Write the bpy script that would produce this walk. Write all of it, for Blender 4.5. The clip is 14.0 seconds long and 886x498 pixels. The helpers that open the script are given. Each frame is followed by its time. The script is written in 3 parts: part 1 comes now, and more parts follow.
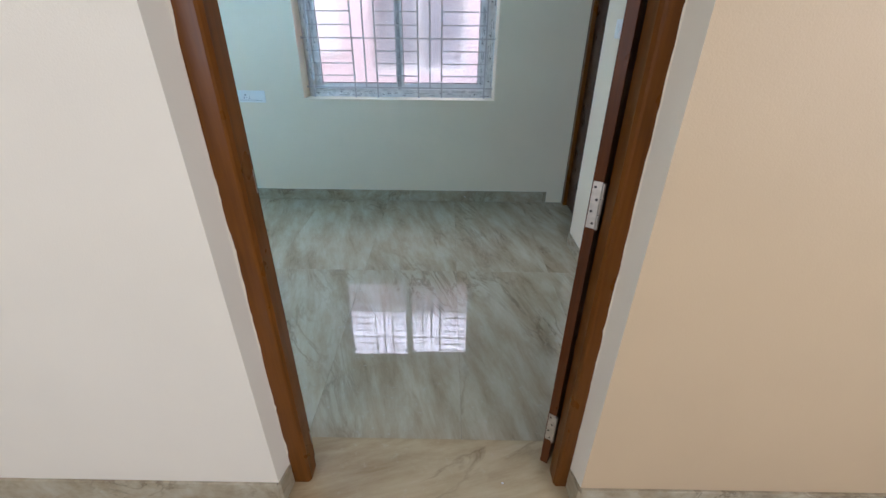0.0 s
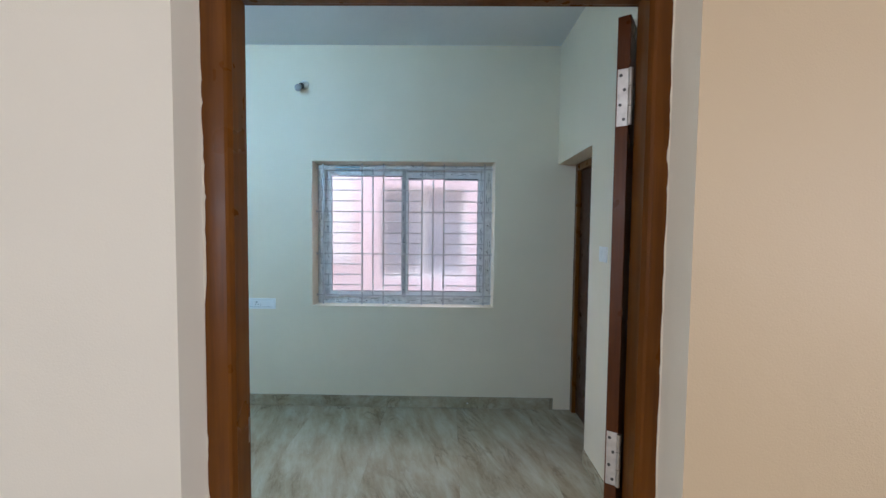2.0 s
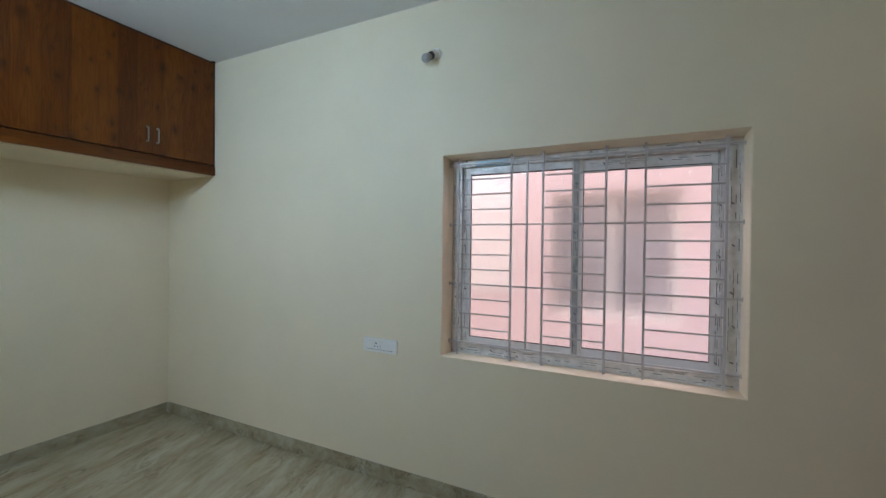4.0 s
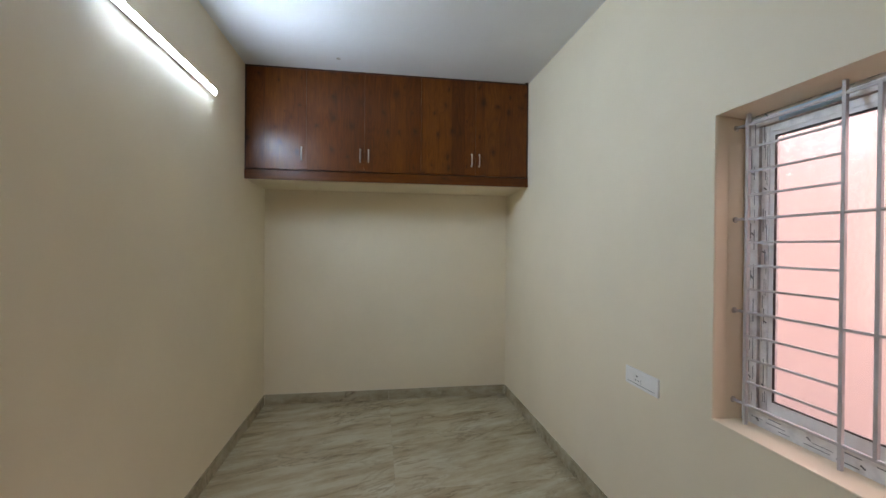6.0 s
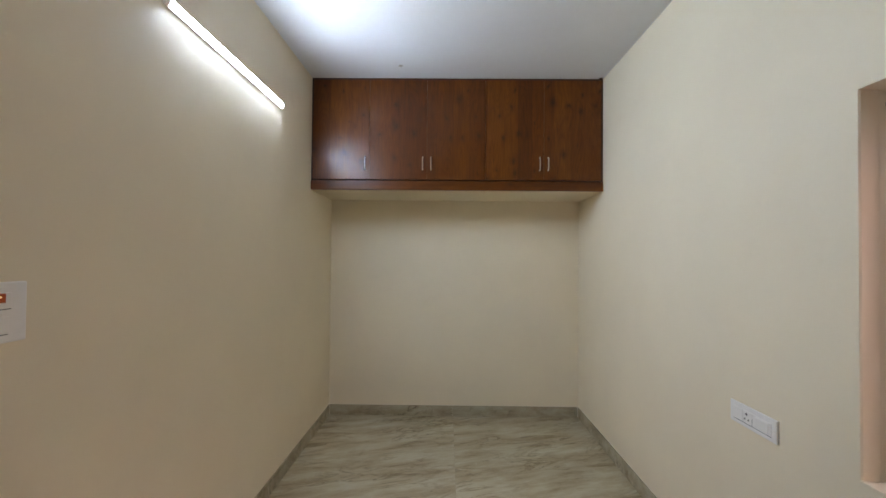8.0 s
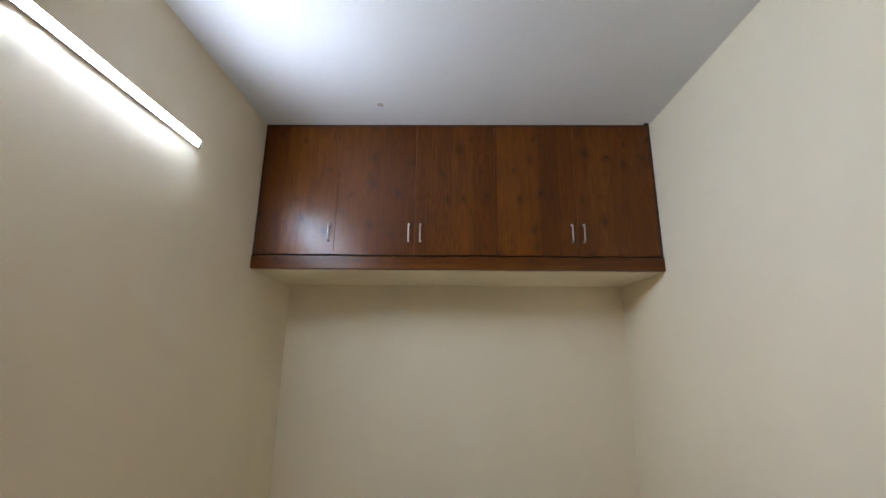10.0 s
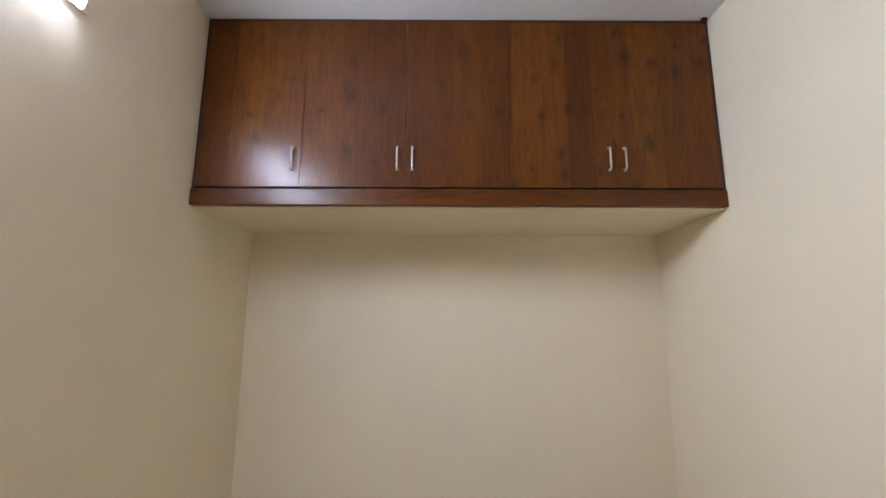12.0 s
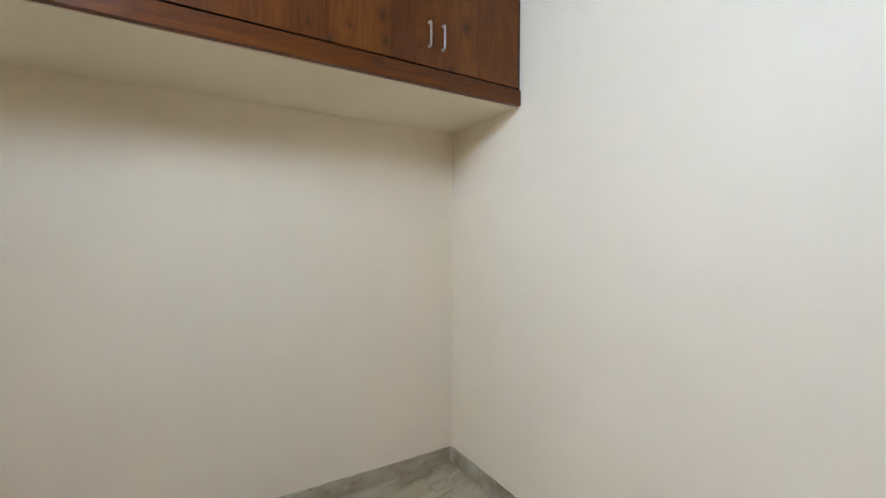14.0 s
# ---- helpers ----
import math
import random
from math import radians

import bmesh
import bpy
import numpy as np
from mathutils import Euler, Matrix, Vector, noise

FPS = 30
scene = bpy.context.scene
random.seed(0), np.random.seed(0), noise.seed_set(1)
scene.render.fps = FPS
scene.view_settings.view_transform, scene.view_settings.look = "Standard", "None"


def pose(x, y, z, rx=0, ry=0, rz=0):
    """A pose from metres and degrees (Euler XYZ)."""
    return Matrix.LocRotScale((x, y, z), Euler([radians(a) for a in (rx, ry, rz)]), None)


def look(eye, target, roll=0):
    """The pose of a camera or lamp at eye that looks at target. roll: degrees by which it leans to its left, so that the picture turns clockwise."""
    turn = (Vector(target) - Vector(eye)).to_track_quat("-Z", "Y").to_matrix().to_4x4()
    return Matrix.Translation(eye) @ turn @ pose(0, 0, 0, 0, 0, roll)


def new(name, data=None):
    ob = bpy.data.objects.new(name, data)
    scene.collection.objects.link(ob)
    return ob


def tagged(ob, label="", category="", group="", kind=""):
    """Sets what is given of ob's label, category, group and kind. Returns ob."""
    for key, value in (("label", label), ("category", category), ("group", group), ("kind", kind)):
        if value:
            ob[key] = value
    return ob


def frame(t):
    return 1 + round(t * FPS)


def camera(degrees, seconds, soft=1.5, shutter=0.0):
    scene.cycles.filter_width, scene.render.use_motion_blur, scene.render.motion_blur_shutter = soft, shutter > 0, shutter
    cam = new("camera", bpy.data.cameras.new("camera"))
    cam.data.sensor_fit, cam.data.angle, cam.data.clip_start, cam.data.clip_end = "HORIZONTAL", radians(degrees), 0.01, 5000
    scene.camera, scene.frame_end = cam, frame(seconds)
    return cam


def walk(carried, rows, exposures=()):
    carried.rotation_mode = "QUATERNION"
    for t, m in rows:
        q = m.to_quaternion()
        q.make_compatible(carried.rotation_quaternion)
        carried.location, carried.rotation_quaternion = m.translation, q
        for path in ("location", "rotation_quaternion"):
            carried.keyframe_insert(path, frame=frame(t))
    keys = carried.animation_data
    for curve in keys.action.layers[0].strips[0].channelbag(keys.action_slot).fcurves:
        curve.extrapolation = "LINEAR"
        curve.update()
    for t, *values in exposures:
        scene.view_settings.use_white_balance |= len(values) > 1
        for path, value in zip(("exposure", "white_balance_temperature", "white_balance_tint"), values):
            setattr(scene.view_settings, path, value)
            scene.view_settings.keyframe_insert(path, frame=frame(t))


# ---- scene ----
cam = camera(93.8, 14.0)
PATH = [
    (0, (1.151, -3.537, 1.418), (1.138, -1.779, 0.465), 0.6),
    (0.5, (1.147, -3.588, 1.476), (1.133, -1.737, 0.719), 0.6),
    (1, (1.143, -3.638, 1.548), (1.127, -1.705, 1.035), 0.6),
    (1.5, (1.14, -3.641, 1.574), (1.123, -1.658, 1.308), 0.6),
    (2, (1.139, -3.505, 1.549), (1.114, -1.508, 1.448), 0.6),
    (2.2, (1.133, -3.405, 1.544), (1.095, -1.407, 1.483), 0.6),
    (4.3, (1.112, -2.1, 1.573), (-0.019, -0.45, 1.555), 0.6),
    (4.5, (1.142, -1.991, 1.598), (-0.16, -0.473, 1.569), 0.4),
    (5, (1.136, -1.713, 1.564), (-0.527, -0.602, 1.545), 0.4),
    (5.5, (1.267, -1.496, 1.554), (-0.618, -0.826, 1.541), 0.4),
    (6, (1.474, -1.34, 1.565), (-0.502, -1.034, 1.553), 0.5),
    (6.5, (1.557, -1.312, 1.565), (-0.441, -1.219, 1.551), 0.5),
    (7, (1.557, -1.32, 1.566), (-0.443, -1.323, 1.552), 0.4),
    (7.5, (1.511, -1.308, 1.564), (-0.489, -1.328, 1.561), 0.5),
    (8, (1.299, -1.295, 1.565), (-0.701, -1.314, 1.598), 0.5),
    (8.5, (1.054, -1.299, 1.586), (-0.943, -1.318, 1.707), 0.5),
    (9, (0.772, -1.256, 1.63), (-1.213, -1.269, 1.868), 0.4),
    (9.2, (0.677, -1.227, 1.648), (-1.302, -1.252, 1.938), 0.5),
    (11.3, (-0.276, -1.291, 1.683), (-2.195, -1.3, 2.246), 0.4),
    (11.5, (-0.294, -1.29, 1.677), (-2.233, -1.296, 2.167), 0.3),
    (12, (-0.335, -1.295, 1.611), (-2.307, -1.292, 1.94), 0.2),
    (12.5, (-0.35, -1.295, 1.542), (-2.344, -1.258, 1.695), 0.1),
    (13, (-0.348, -1.272, 1.486), (-2.344, -1.151, 1.497), 0.2),
    (13.5, (-0.378, -1.351, 1.465), (-2.335, -0.941, 1.439), 0.4),
    (14, (-0.537, -1.42, 1.434), (-2.252, -0.392, 1.39), 0.2),
]
walk(cam, [(t, look(eye, target, roll)) for t, eye, target, roll in PATH],
     [(0.0, 0.16, 5700, 14), (0.7, -0.03, 5750, 14), (2.2, -0.05, 5850, 15), (4.3, -0.40, 7350, 25), (5.0, -0.41, 7500, 24), (5.5, -0.37, 7900, 30), (6.5, -0.12, 8300, 36), (8.0, -0.05, 8350, 38), (9.2, -0.10, 8150, 36),
      (11.3, -0.10, 9200, 49), (12.0, 0.27, 8500, 46), (12.5, 0.68, 7900, 42), (13.2, 0.66, 7900, 42), (14.0, 0.52, 7500, 40)])

# ---- world and large lights ----
world = bpy.data.worlds.new("world")
scene.world = world
world.use_nodes = True
wn = world.node_tree
sky = wn.nodes.new("ShaderNodeTexSky")
sky.sky_type, sky.sun_disc = "NISHITA", False
sky.sun_elevation, sky.sun_rotation = radians(59), radians(215)
wn.links.new(sky.outputs[0], wn.nodes["Background"].inputs[0])
wn.nodes["Background"].inputs[1].default_value = 0.15

sun = new("sun", bpy.data.lights.new("sun", "SUN"))
sun.data.energy, sun.data.angle, sun.data.color = 4.2, radians(0.5), (1.0, 0.97, 0.94)
sun.matrix_world = look((0, 0, 0), (0.30, 0.42, -0.86))


def area_lamp(name, m, w, h, power, colour):
    data = bpy.data.lights.new(name, "AREA")
    data.shape, data.size, data.size_y, data.energy, data.color = "RECTANGLE", w, h, power, colour
    ob = new(name, data)
    ob.matrix_world = m
    return ob


# area lamps at two hall openings, both added out of view to light the hall
area_lamp("hall_fill", look((-0.9, -5.98, 1.60), (0.05, -2.7, 1.45)), 1.6, 1.25, 33.0, (0.97, 0.97, 1.0))
area_lamp("hall_fill", look((3.68, -4.7, 1.60), (1.1, -2.7, 1.35)), 1.6, 1.25, 39.0, (0.97, 0.97, 1.0))
# added pink-tinted area lamp above the low neighbouring roof, standing in for sky light
area_lamp("sky_fill_over_roof", look((0.6, 2.1, 3.45), (0.6, 0.0, 1.7)), 9.0, 1.5, 255.0, (1.0, 0.91, 1.0))
TUBE = 365.0

# ---- materials ----


def mat(name, rough=0.5, metal=0.0, colour=(0.8, 0.8, 0.8)):
    m = bpy.data.materials.new(name)
    m.use_nodes = True
    b = m.node_tree.nodes["Principled BSDF"]
    b.inputs["Base Color"].default_value = (*colour, 1)
    b.inputs["Roughness"].default_value = rough
    b.inputs["Metallic"].default_value = metal
    return m, m.node_tree, b


def node(nt, kind, **values):
    n = nt.nodes.new(kind)
    for key, value in values.items():
        n.inputs[key].default_value = value
    return n


def mapped(nt, scale=(1, 1, 1), rot=(0, 0, 0), source="Object", shift=None):
    """Coordinates turned by rot, then stretched by scale; shift is added at the end."""
    tc = nt.nodes.new("ShaderNodeTexCoord")
    turn, size = nt.nodes.new("ShaderNodeMapping"), nt.nodes.new("ShaderNodeMapping")
    turn.inputs["Rotation"].default_value, size.inputs["Scale"].default_value = rot, scale
    nt.links.new(tc.outputs[source], turn.inputs["Vector"])
    nt.links.new(turn.outputs[0], size.inputs["Vector"])
    if shift is None:
        return size.outputs[0]
    add = nt.nodes.new("ShaderNodeVectorMath")
    nt.links.new(size.outputs[0], add.inputs[0])
    nt.links.new(shift, add.inputs[1])
    return add.outputs[0]


def noise_tex(nt, vec, scale, detail=4.0, rough=0.55, distort=0.0):
    n = node(nt, "ShaderNodeTexNoise", Scale=scale, Detail=detail, Roughness=rough, Distortion=distort)
    nt.links.new(vec, n.inputs["Vector"])
    return n.outputs["Fac"]


def ramp(nt, fac, stops):
    r = nt.nodes.new("ShaderNodeValToRGB")
    els = r.color_ramp.elements
    while len(els) < len(stops):
        els.new(0.5)
    for e, (p, c) in zip(els, stops):
        e.position, e.color = p, (*c, 1) if len(c) == 3 else c
    nt.links.new(fac, r.inputs[0])
    return r.outputs[0]


def mix(nt, fac, a, b, how="MIX"):
    n = nt.nodes.new("ShaderNodeMix")
    n.data_type, n.blend_type = "RGBA", how
    for sock, v in ((n.inputs[0], fac), (n.inputs[6], a), (n.inputs[7], b)):
        if isinstance(v, (int, float)):
            sock.default_value = v
        elif isinstance(v, tuple):
            sock.default_value = (*v, 1)
        else:
            nt.links.new(v, sock)
    return n.outputs[2]


def calc(nt, how, *values):
    n = nt.nodes.new("ShaderNodeMath")
    n.operation = how
    for sock, v in zip(n.inputs, values):
        if isinstance(v, (int, float)):
            sock.default_value = v
        else:
            nt.links.new(v, sock)
    return n.outputs[0]


def bump(nt, b, height, strength, distance):
    n = node(nt, "ShaderNodeBump", Strength=strength, Distance=distance)
    nt.links.new(height, n.inputs["Height"])
    nt.links.new(n.outputs[0], b.inputs["Normal"])


def paint(name, colour, rough=0.55, wave=0.35):
    """Rolled emulsion on plaster: fine stipple, faint trowel waves and tone patches."""
    m, nt, b = mat(name, rough)
    v = mapped(nt)
    patches = noise_tex(nt, v, 1.6, 3)
    dark = tuple(c * 0.955 for c in colour)
    nt.links.new(ramp(nt, patches, [(0.35, dark), (0.65, colour)]), b.inputs["Base Color"])
    fine, broad = noise_tex(nt, v, 260, 2), noise_tex(nt, v, 7, 2)
    total = nt.nodes.new("ShaderNodeMath")
    total.operation = "MULTIPLY_ADD"
    nt.links.new(broad, total.inputs[0])
    total.inputs[1].default_value = 6.0
    nt.links.new(fine, total.inputs[2])
    # hollows left by the trowel
    heave = calc(nt, "MULTIPLY_ADD", noise_tex(nt, v, 2.6, 2), 9.0, total.outputs[0])
    bump(nt, b, heave, wave, 0.0012)
    return m


def marble(name, tone=1.0, tint=(1.0, 1.0, 1.0)):
    """Polished vitrified tile, grey beige with drawn-out brown veins, each tile shifted by its own random."""
    m, nt, b = mat(name, 0.03)
    b.inputs["Specular IOR Level"].default_value = 1.0
    info = nt.nodes.new("ShaderNodeObjectInfo")
    comb = nt.nodes.new("ShaderNodeCombineXYZ")
    for i, k in enumerate((37.0, 53.0, 11.0)):
        mul = nt.nodes.new("ShaderNodeMath")
        mul.operation = "MULTIPLY"
        nt.links.new(info.outputs["Random"], mul.inputs[0])
        mul.inputs[1].default_value = k
        nt.links.new(mul.outputs[0], comb.inputs[i])
    shift = comb.outputs[0]
    long_v = mapped(nt, (5.4, 1.15, 5.4), (0, 0, radians(-16)), shift=shift)
    vein_v = mapped(nt, (4.6, 1.2, 4.6), (0, 0, radians(-20)), shift=shift)
    cloud_v = mapped(nt, (1.6, 0.9, 1.6), (0, 0, radians(-12)), shift=shift)
    bands = noise_tex(nt, long_v, 1.5, 10, 0.68, 0.22)
    base = ramp(nt, bands, [(0.30, (0.285 * tone, 0.218 * tone, 0.125 * tone)),
                            (0.42, (0.425 * tone, 0.348 * tone, 0.225 * tone)),
                            (0.55, (0.530 * tone, 0.462 * tone, 0.324 * tone)),
                            (0.72, (0.63 * tone, 0.570 * tone, 0.430 * tone))])
    # thin brown cracks along the grain
    vn = noise_tex(nt, vein_v, 1.3, 5, 0.6, 1.4)
    ridge = nt.nodes.new("ShaderNodeMath")
    ridge.operation = "SUBTRACT"
    nt.links.new(vn, ridge.inputs[0])
    ridge.inputs[1].default_value = 0.5
    absn = nt.nodes.new("ShaderNodeMath")
    absn.operation = "ABSOLUTE"
    nt.links.new(ridge.outputs[0], absn.inputs[0])
    line = ramp(nt, absn.outputs[0], [(0.0, (1, 1, 1)), (0.012, (0.6, 0.6, 0.6)), (0.045, (0, 0, 0))])
    where = ramp(nt, noise_tex(nt, cloud_v, 1.7, 3), [(0.45, (0, 0, 0)), (0.62, (0.75, 0.75, 0.75))])
    fac = mix(nt, 1.0, line, where, "MULTIPLY")
    veined = mix(nt, fac, base, (0.20 * tone, 0.150 * tone, 0.086 * tone))
    specks = ramp(nt, noise_tex(nt, mapped(nt, (1, 1, 1), shift=shift), 38, 3), [(0.62, (0, 0, 0)), (0.74, (0.35, 0.35, 0.35))])
    stone = mix(nt, specks, veined, (0.60 * tone, 0.58 * tone, 0.486 * tone))
    nt.links.new(mix(nt, 1.0, stone, tint, "MULTIPLY"), b.inputs["Base Color"])
    smear = noise_tex(nt, cloud_v, 5, 4)
    nt.links.new(ramp(nt, smear, [(0.3, (0.004, 0.004, 0.004)), (0.75, (0.014, 0.014, 0.014))]), b.inputs["Roughness"])
    bump(nt, b, noise_tex(nt, mapped(nt), 3.0, 2), 0.035, 0.002)
    return m


def laminate(name, grain_axis="Z"):
    """Reddish brown wood-print laminate: board strips of differing tone, fine grain, knots."""
    m, nt, b = mat(name, 0.30)
    rot = (0, 0, 0) if grain_axis == "Z" else (radians(90), 0, 0)
    v = mapped(nt, (1, 1, 1), rot)
    sep = nt.nodes.new("ShaderNodeSeparateXYZ")
    nt.links.new(v, sep.inputs[0])
    # boards along the grain
    cells = nt.nodes.new("ShaderNodeTexVoronoi")
    cells.voronoi_dimensions = "1D"
    cells.inputs["Scale"].default_value, cells.inputs["Randomness"].default_value = 7.5, 0.8
    nt.links.new(sep.outputs["Y"], cells.inputs["W"])
    boards = nt.nodes.new("ShaderNodeSeparateColor")
    nt.links.new(cells.outputs["Color"], boards.inputs[0])
    tone = ramp(nt, boards.outputs[0], [(0.0, (0.092, 0.0215, 0.0024)), (0.5, (0.123, 0.0302, 0.0033)), (1.0, (0.158, 0.0420, 0.0048))])
    gv = mapped(nt, (12, 12, 1.5), rot)
    grain = ramp(nt, noise_tex(nt, gv, 2.2, 7, 0.62, 0.7), [(0.30, (0.74, 0.68, 0.64)), (0.50, (1, 1, 1)), (0.70, (1.22, 1.24, 1.26))])
    col = mix(nt, 1.0, tone, grain, "MULTIPLY")
    fv = mapped(nt, (160, 160, 5), rot)
    fine = ramp(nt, noise_tex(nt, fv, 1.0, 3), [(0.32, (0.80, 0.78, 0.76)), (0.68, (1.14, 1.15, 1.16))])
    col = mix(nt, 1.0, col, fine, "MULTIPLY")
    # nested arches of late wood
    rings = calc(nt, "SINE", calc(nt, "MULTIPLY", noise_tex(nt, mapped(nt, (5.5, 5.5, 0.75), rot), 1.6, 1.5, 0.4, 0.3), 120.0))
    arch = ramp(nt, calc(nt, "MULTIPLY_ADD", rings, 0.5, 0.5), [(0.0, (0.86, 0.83, 0.80)), (0.35, (1, 1, 1)), (1.0, (1.05, 1.06, 1.07))])
    col = mix(nt, 1.0, col, arch, "MULTIPLY")
    kn = nt.nodes.new("ShaderNodeTexVoronoi")
    kn.voronoi_dimensions = "2D"
    kn.inputs["Scale"].default_value = 1.0
    flat = nt.nodes.new("ShaderNodeCombineXYZ")
    ks = nt.nodes.new("ShaderNodeSeparateXYZ")
    nt.links.new(mapped(nt, (1, 7.0, 4.6), rot), ks.inputs[0])
    nt.links.new(ks.outputs["Y"], flat.inputs[0])
    nt.links.new(ks.outputs["Z"], flat.inputs[1])
    warp = node(nt, "ShaderNodeTexNoise", Scale=9.0, Detail=3.0)
    nt.links.new(mapped(nt, (1, 1, 0.6), rot), warp.inputs["Vector"])
    bent = nt.nodes.new("ShaderNodeVectorMath")
    bent.operation = "MULTIPLY_ADD"
    nt.links.new(warp.outputs["Color"], bent.inputs[0])
    bent.inputs[1].default_value = (0.55, 0.75, 0)
    nt.links.new(flat.outputs[0], bent.inputs[2])
    nt.links.new(bent.outputs[0], kn.inputs["Vector"])
    some = nt.nodes.new("ShaderNodeSeparateColor")
    nt.links.new(kn.outputs["Color"], some.inputs[0])
    reach = calc(nt, "DIVIDE", kn.outputs["Distance"], calc(nt, "MULTIPLY_ADD", some.outputs[1], 1.7, 0.45))
    spot = ramp(nt, reach, [(0.0, (1, 1, 1)), (0.05, (0.62, 0.62, 0.62)), (0.11, (0.22, 0.22, 0.22)), (0.22, (0, 0, 0))])
    knots = mix(nt, 1.0, spot, ramp(nt, some.outputs[0], [(0.15, (0, 0, 0)), (0.50, (0.95, 0.95, 0.95))]), "MULTIPLY")
    col = mix(nt, knots, col, (0.028, 0.007, 0.0022))
    nt.links.new(col, b.inputs["Base Color"])
    bump(nt, b, noise_tex(nt, fv, 1.0, 2), 0.10, 0.0006)
    b.inputs["Specular IOR Level"].default_value = 0.29
    return m


def stained_wood(name, colour):
    """Varnished door timber with straight upright grain and dull patches."""
    m, nt, b = mat(name, 0.38)
    b.inputs["Specular IOR Level"].default_value = 0.22
    v = mapped(nt, (30, 30, 1.4))
    dark = tuple(c * 0.62 for c in colour)
    grain = ramp(nt, noise_tex(nt, v, 1.5, 6, 0.6, 0.4), [(0.32, dark), (0.62, colour)])
    worn = ramp(nt, noise_tex(nt, mapped(nt), 3.2, 4), [(0.35, (0.82, 0.80, 0.78)), (0.7, (1.08, 1.08, 1.08))])
    nt.links.new(mix(nt, 1.0, grain, worn, "MULTIPLY"), b.inputs["Base Color"])
    nt.links.new(ramp(nt, noise_tex(nt, mapped(nt), 9, 3), [(0.3, (0.24, 0.24, 0.24)), (0.7, (0.42, 0.42, 0.42))]), b.inputs["Roughness"])
    bump(nt, b, noise_tex(nt, v, 1.5, 3), 0.22, 0.0010)
    return m


def worn_plain(name, colour, rough, metal=0.0, spread=0.08, scale=14):
    m, nt, b = mat(name, rough, metal)
    dark = tuple(c * (1 - 2 * spread) for c in colour)
    nt.links.new(ramp(nt, noise_tex(nt, mapped(nt), scale, 4), [(0.3, dark), (0.65, colour)]), b.inputs["Base Color"])
    return m


ROOM_PAINT = paint("cream_wall_paint", (0.850, 0.742, 0.56))
HALL_PAINT = paint("hall_wall_paint", (0.845, 0.775, 0.642))
BEIGE_WALL = paint("beige_hall_wall", (0.61, 0.462, 0.285))
CEIL_PAINT = paint("white_ceiling_paint", (0.745, 0.75, 0.745), 0.7, 0.6)
TILE = marble("polished_marble_tile", 0.89)
SKIRT = marble("marble_skirting", 0.82)
THRESHOLD = marble("brown_marble_threshold", 0.95, (1.0, 0.90, 0.76))
GROUT = worn_plain("grey_grout", (0.22, 0.20, 0.17), 0.9)
LAMINATE = laminate("brown_wood_laminate")
LAMINATE_RAIL = laminate("brown_laminate_rail", "Y")
CARCASS = worn_plain("dark_laminate_edge", (0.045, 0.012, 0.006), 0.5)
TEAK = stained_wood("brown_varnished_timber", (0.168, 0.056, 0.0055))
LEAF_WOOD = stained_wood("brown_door_leaf", (0.120, 0.034, 0.005))
DARK_WOOD = stained_wood("dark_brown_door", (0.060, 0.017, 0.005))
CHROME = worn_plain("brushed_chrome", (0.58, 0.57, 0.55), 0.30, 1.0, 0.05, 30)
STEEL = worn_plain("hinge_steel", (0.62, 0.60, 0.57), 0.38, 1.0, 0.12, 40)
SCREW = worn_plain("dark_screw_steel", (0.10, 0.10, 0.10), 0.45, 1.0)
GRILLE = worn_plain("pale_grille_paint", (0.55, 0.53, 0.53), 0.42, 0.0, 0.06, 20)
UPVC = worn_plain("white_upvc", (0.78, 0.78, 0.77), 0.35, 0.0, 0.04)
FILM = worn_plain("grey_protective_film", (0.84, 0.835, 0.82), 0.30, 0.0, 0.13, 22)
FILM_GREY = worn_plain("mid_grey_printed_film", (0.48, 0.475, 0.47), 0.35, 0.0, 0.13, 22)
PRINT = worn_plain("dark_film_print", (0.16, 0.16, 0.16), 0.6)
BLUE_FILM = worn_plain("blue_film_scrap", (0.35, 0.58, 0.72), 0.4)
GASKET = worn_plain("black_gasket", (0.015, 0.015, 0.015), 0.6)
PLASTIC = worn_plain("white_switch_plastic", (0.88, 0.86, 0.82), 0.30, 0.0, 0.03)
# dark grey that paints the shade in switch gaps and the earth hole
RECESS_SHADE = worn_plain("painted_recess_shade", (0.16, 0.15, 0.14), 0.6)
BLACK = worn_plain("black_plastic", (0.015, 0.015, 0.015), 0.35)
MORTAR = worn_plain("plaster_patch", (0.60, 0.55, 0.47), 0.9, 0.0, 0.15, 60)
PINK = paint("pink_outside_wall", (0.80, 0.672, 0.722), 0.8, 0.8)
CONCRETE = worn_plain("grey_concrete", (0.34, 0.33, 0.31), 0.9, 0.0, 0.15, 5)
LOUVRE = worn_plain("blue_grey_louvre_glass", (0.74, 0.74, 0.80), 0.25, 0.0, 0.1, 6)


def emitter(name, colour, strength):
    m, nt, b = mat(name, 0.4, 0.0, (0.9, 0.9, 0.9))
    b.inputs["Emission Color"].default_value = (*colour, 1)
    b.inputs["Emission Strength"].default_value = strength
    return m


TUBE_GLOW = emitter("lit_tube_diffuser", (0.42, 0.733, 1.0), TUBE)
NEON = emitter("orange_indicator", (1.0, 0.18, 0.02), 0.03)
NEON.node_tree.nodes["Principled BSDF"].inputs["Base Color"].default_value = (0.42, 0.055, 0.008, 1)


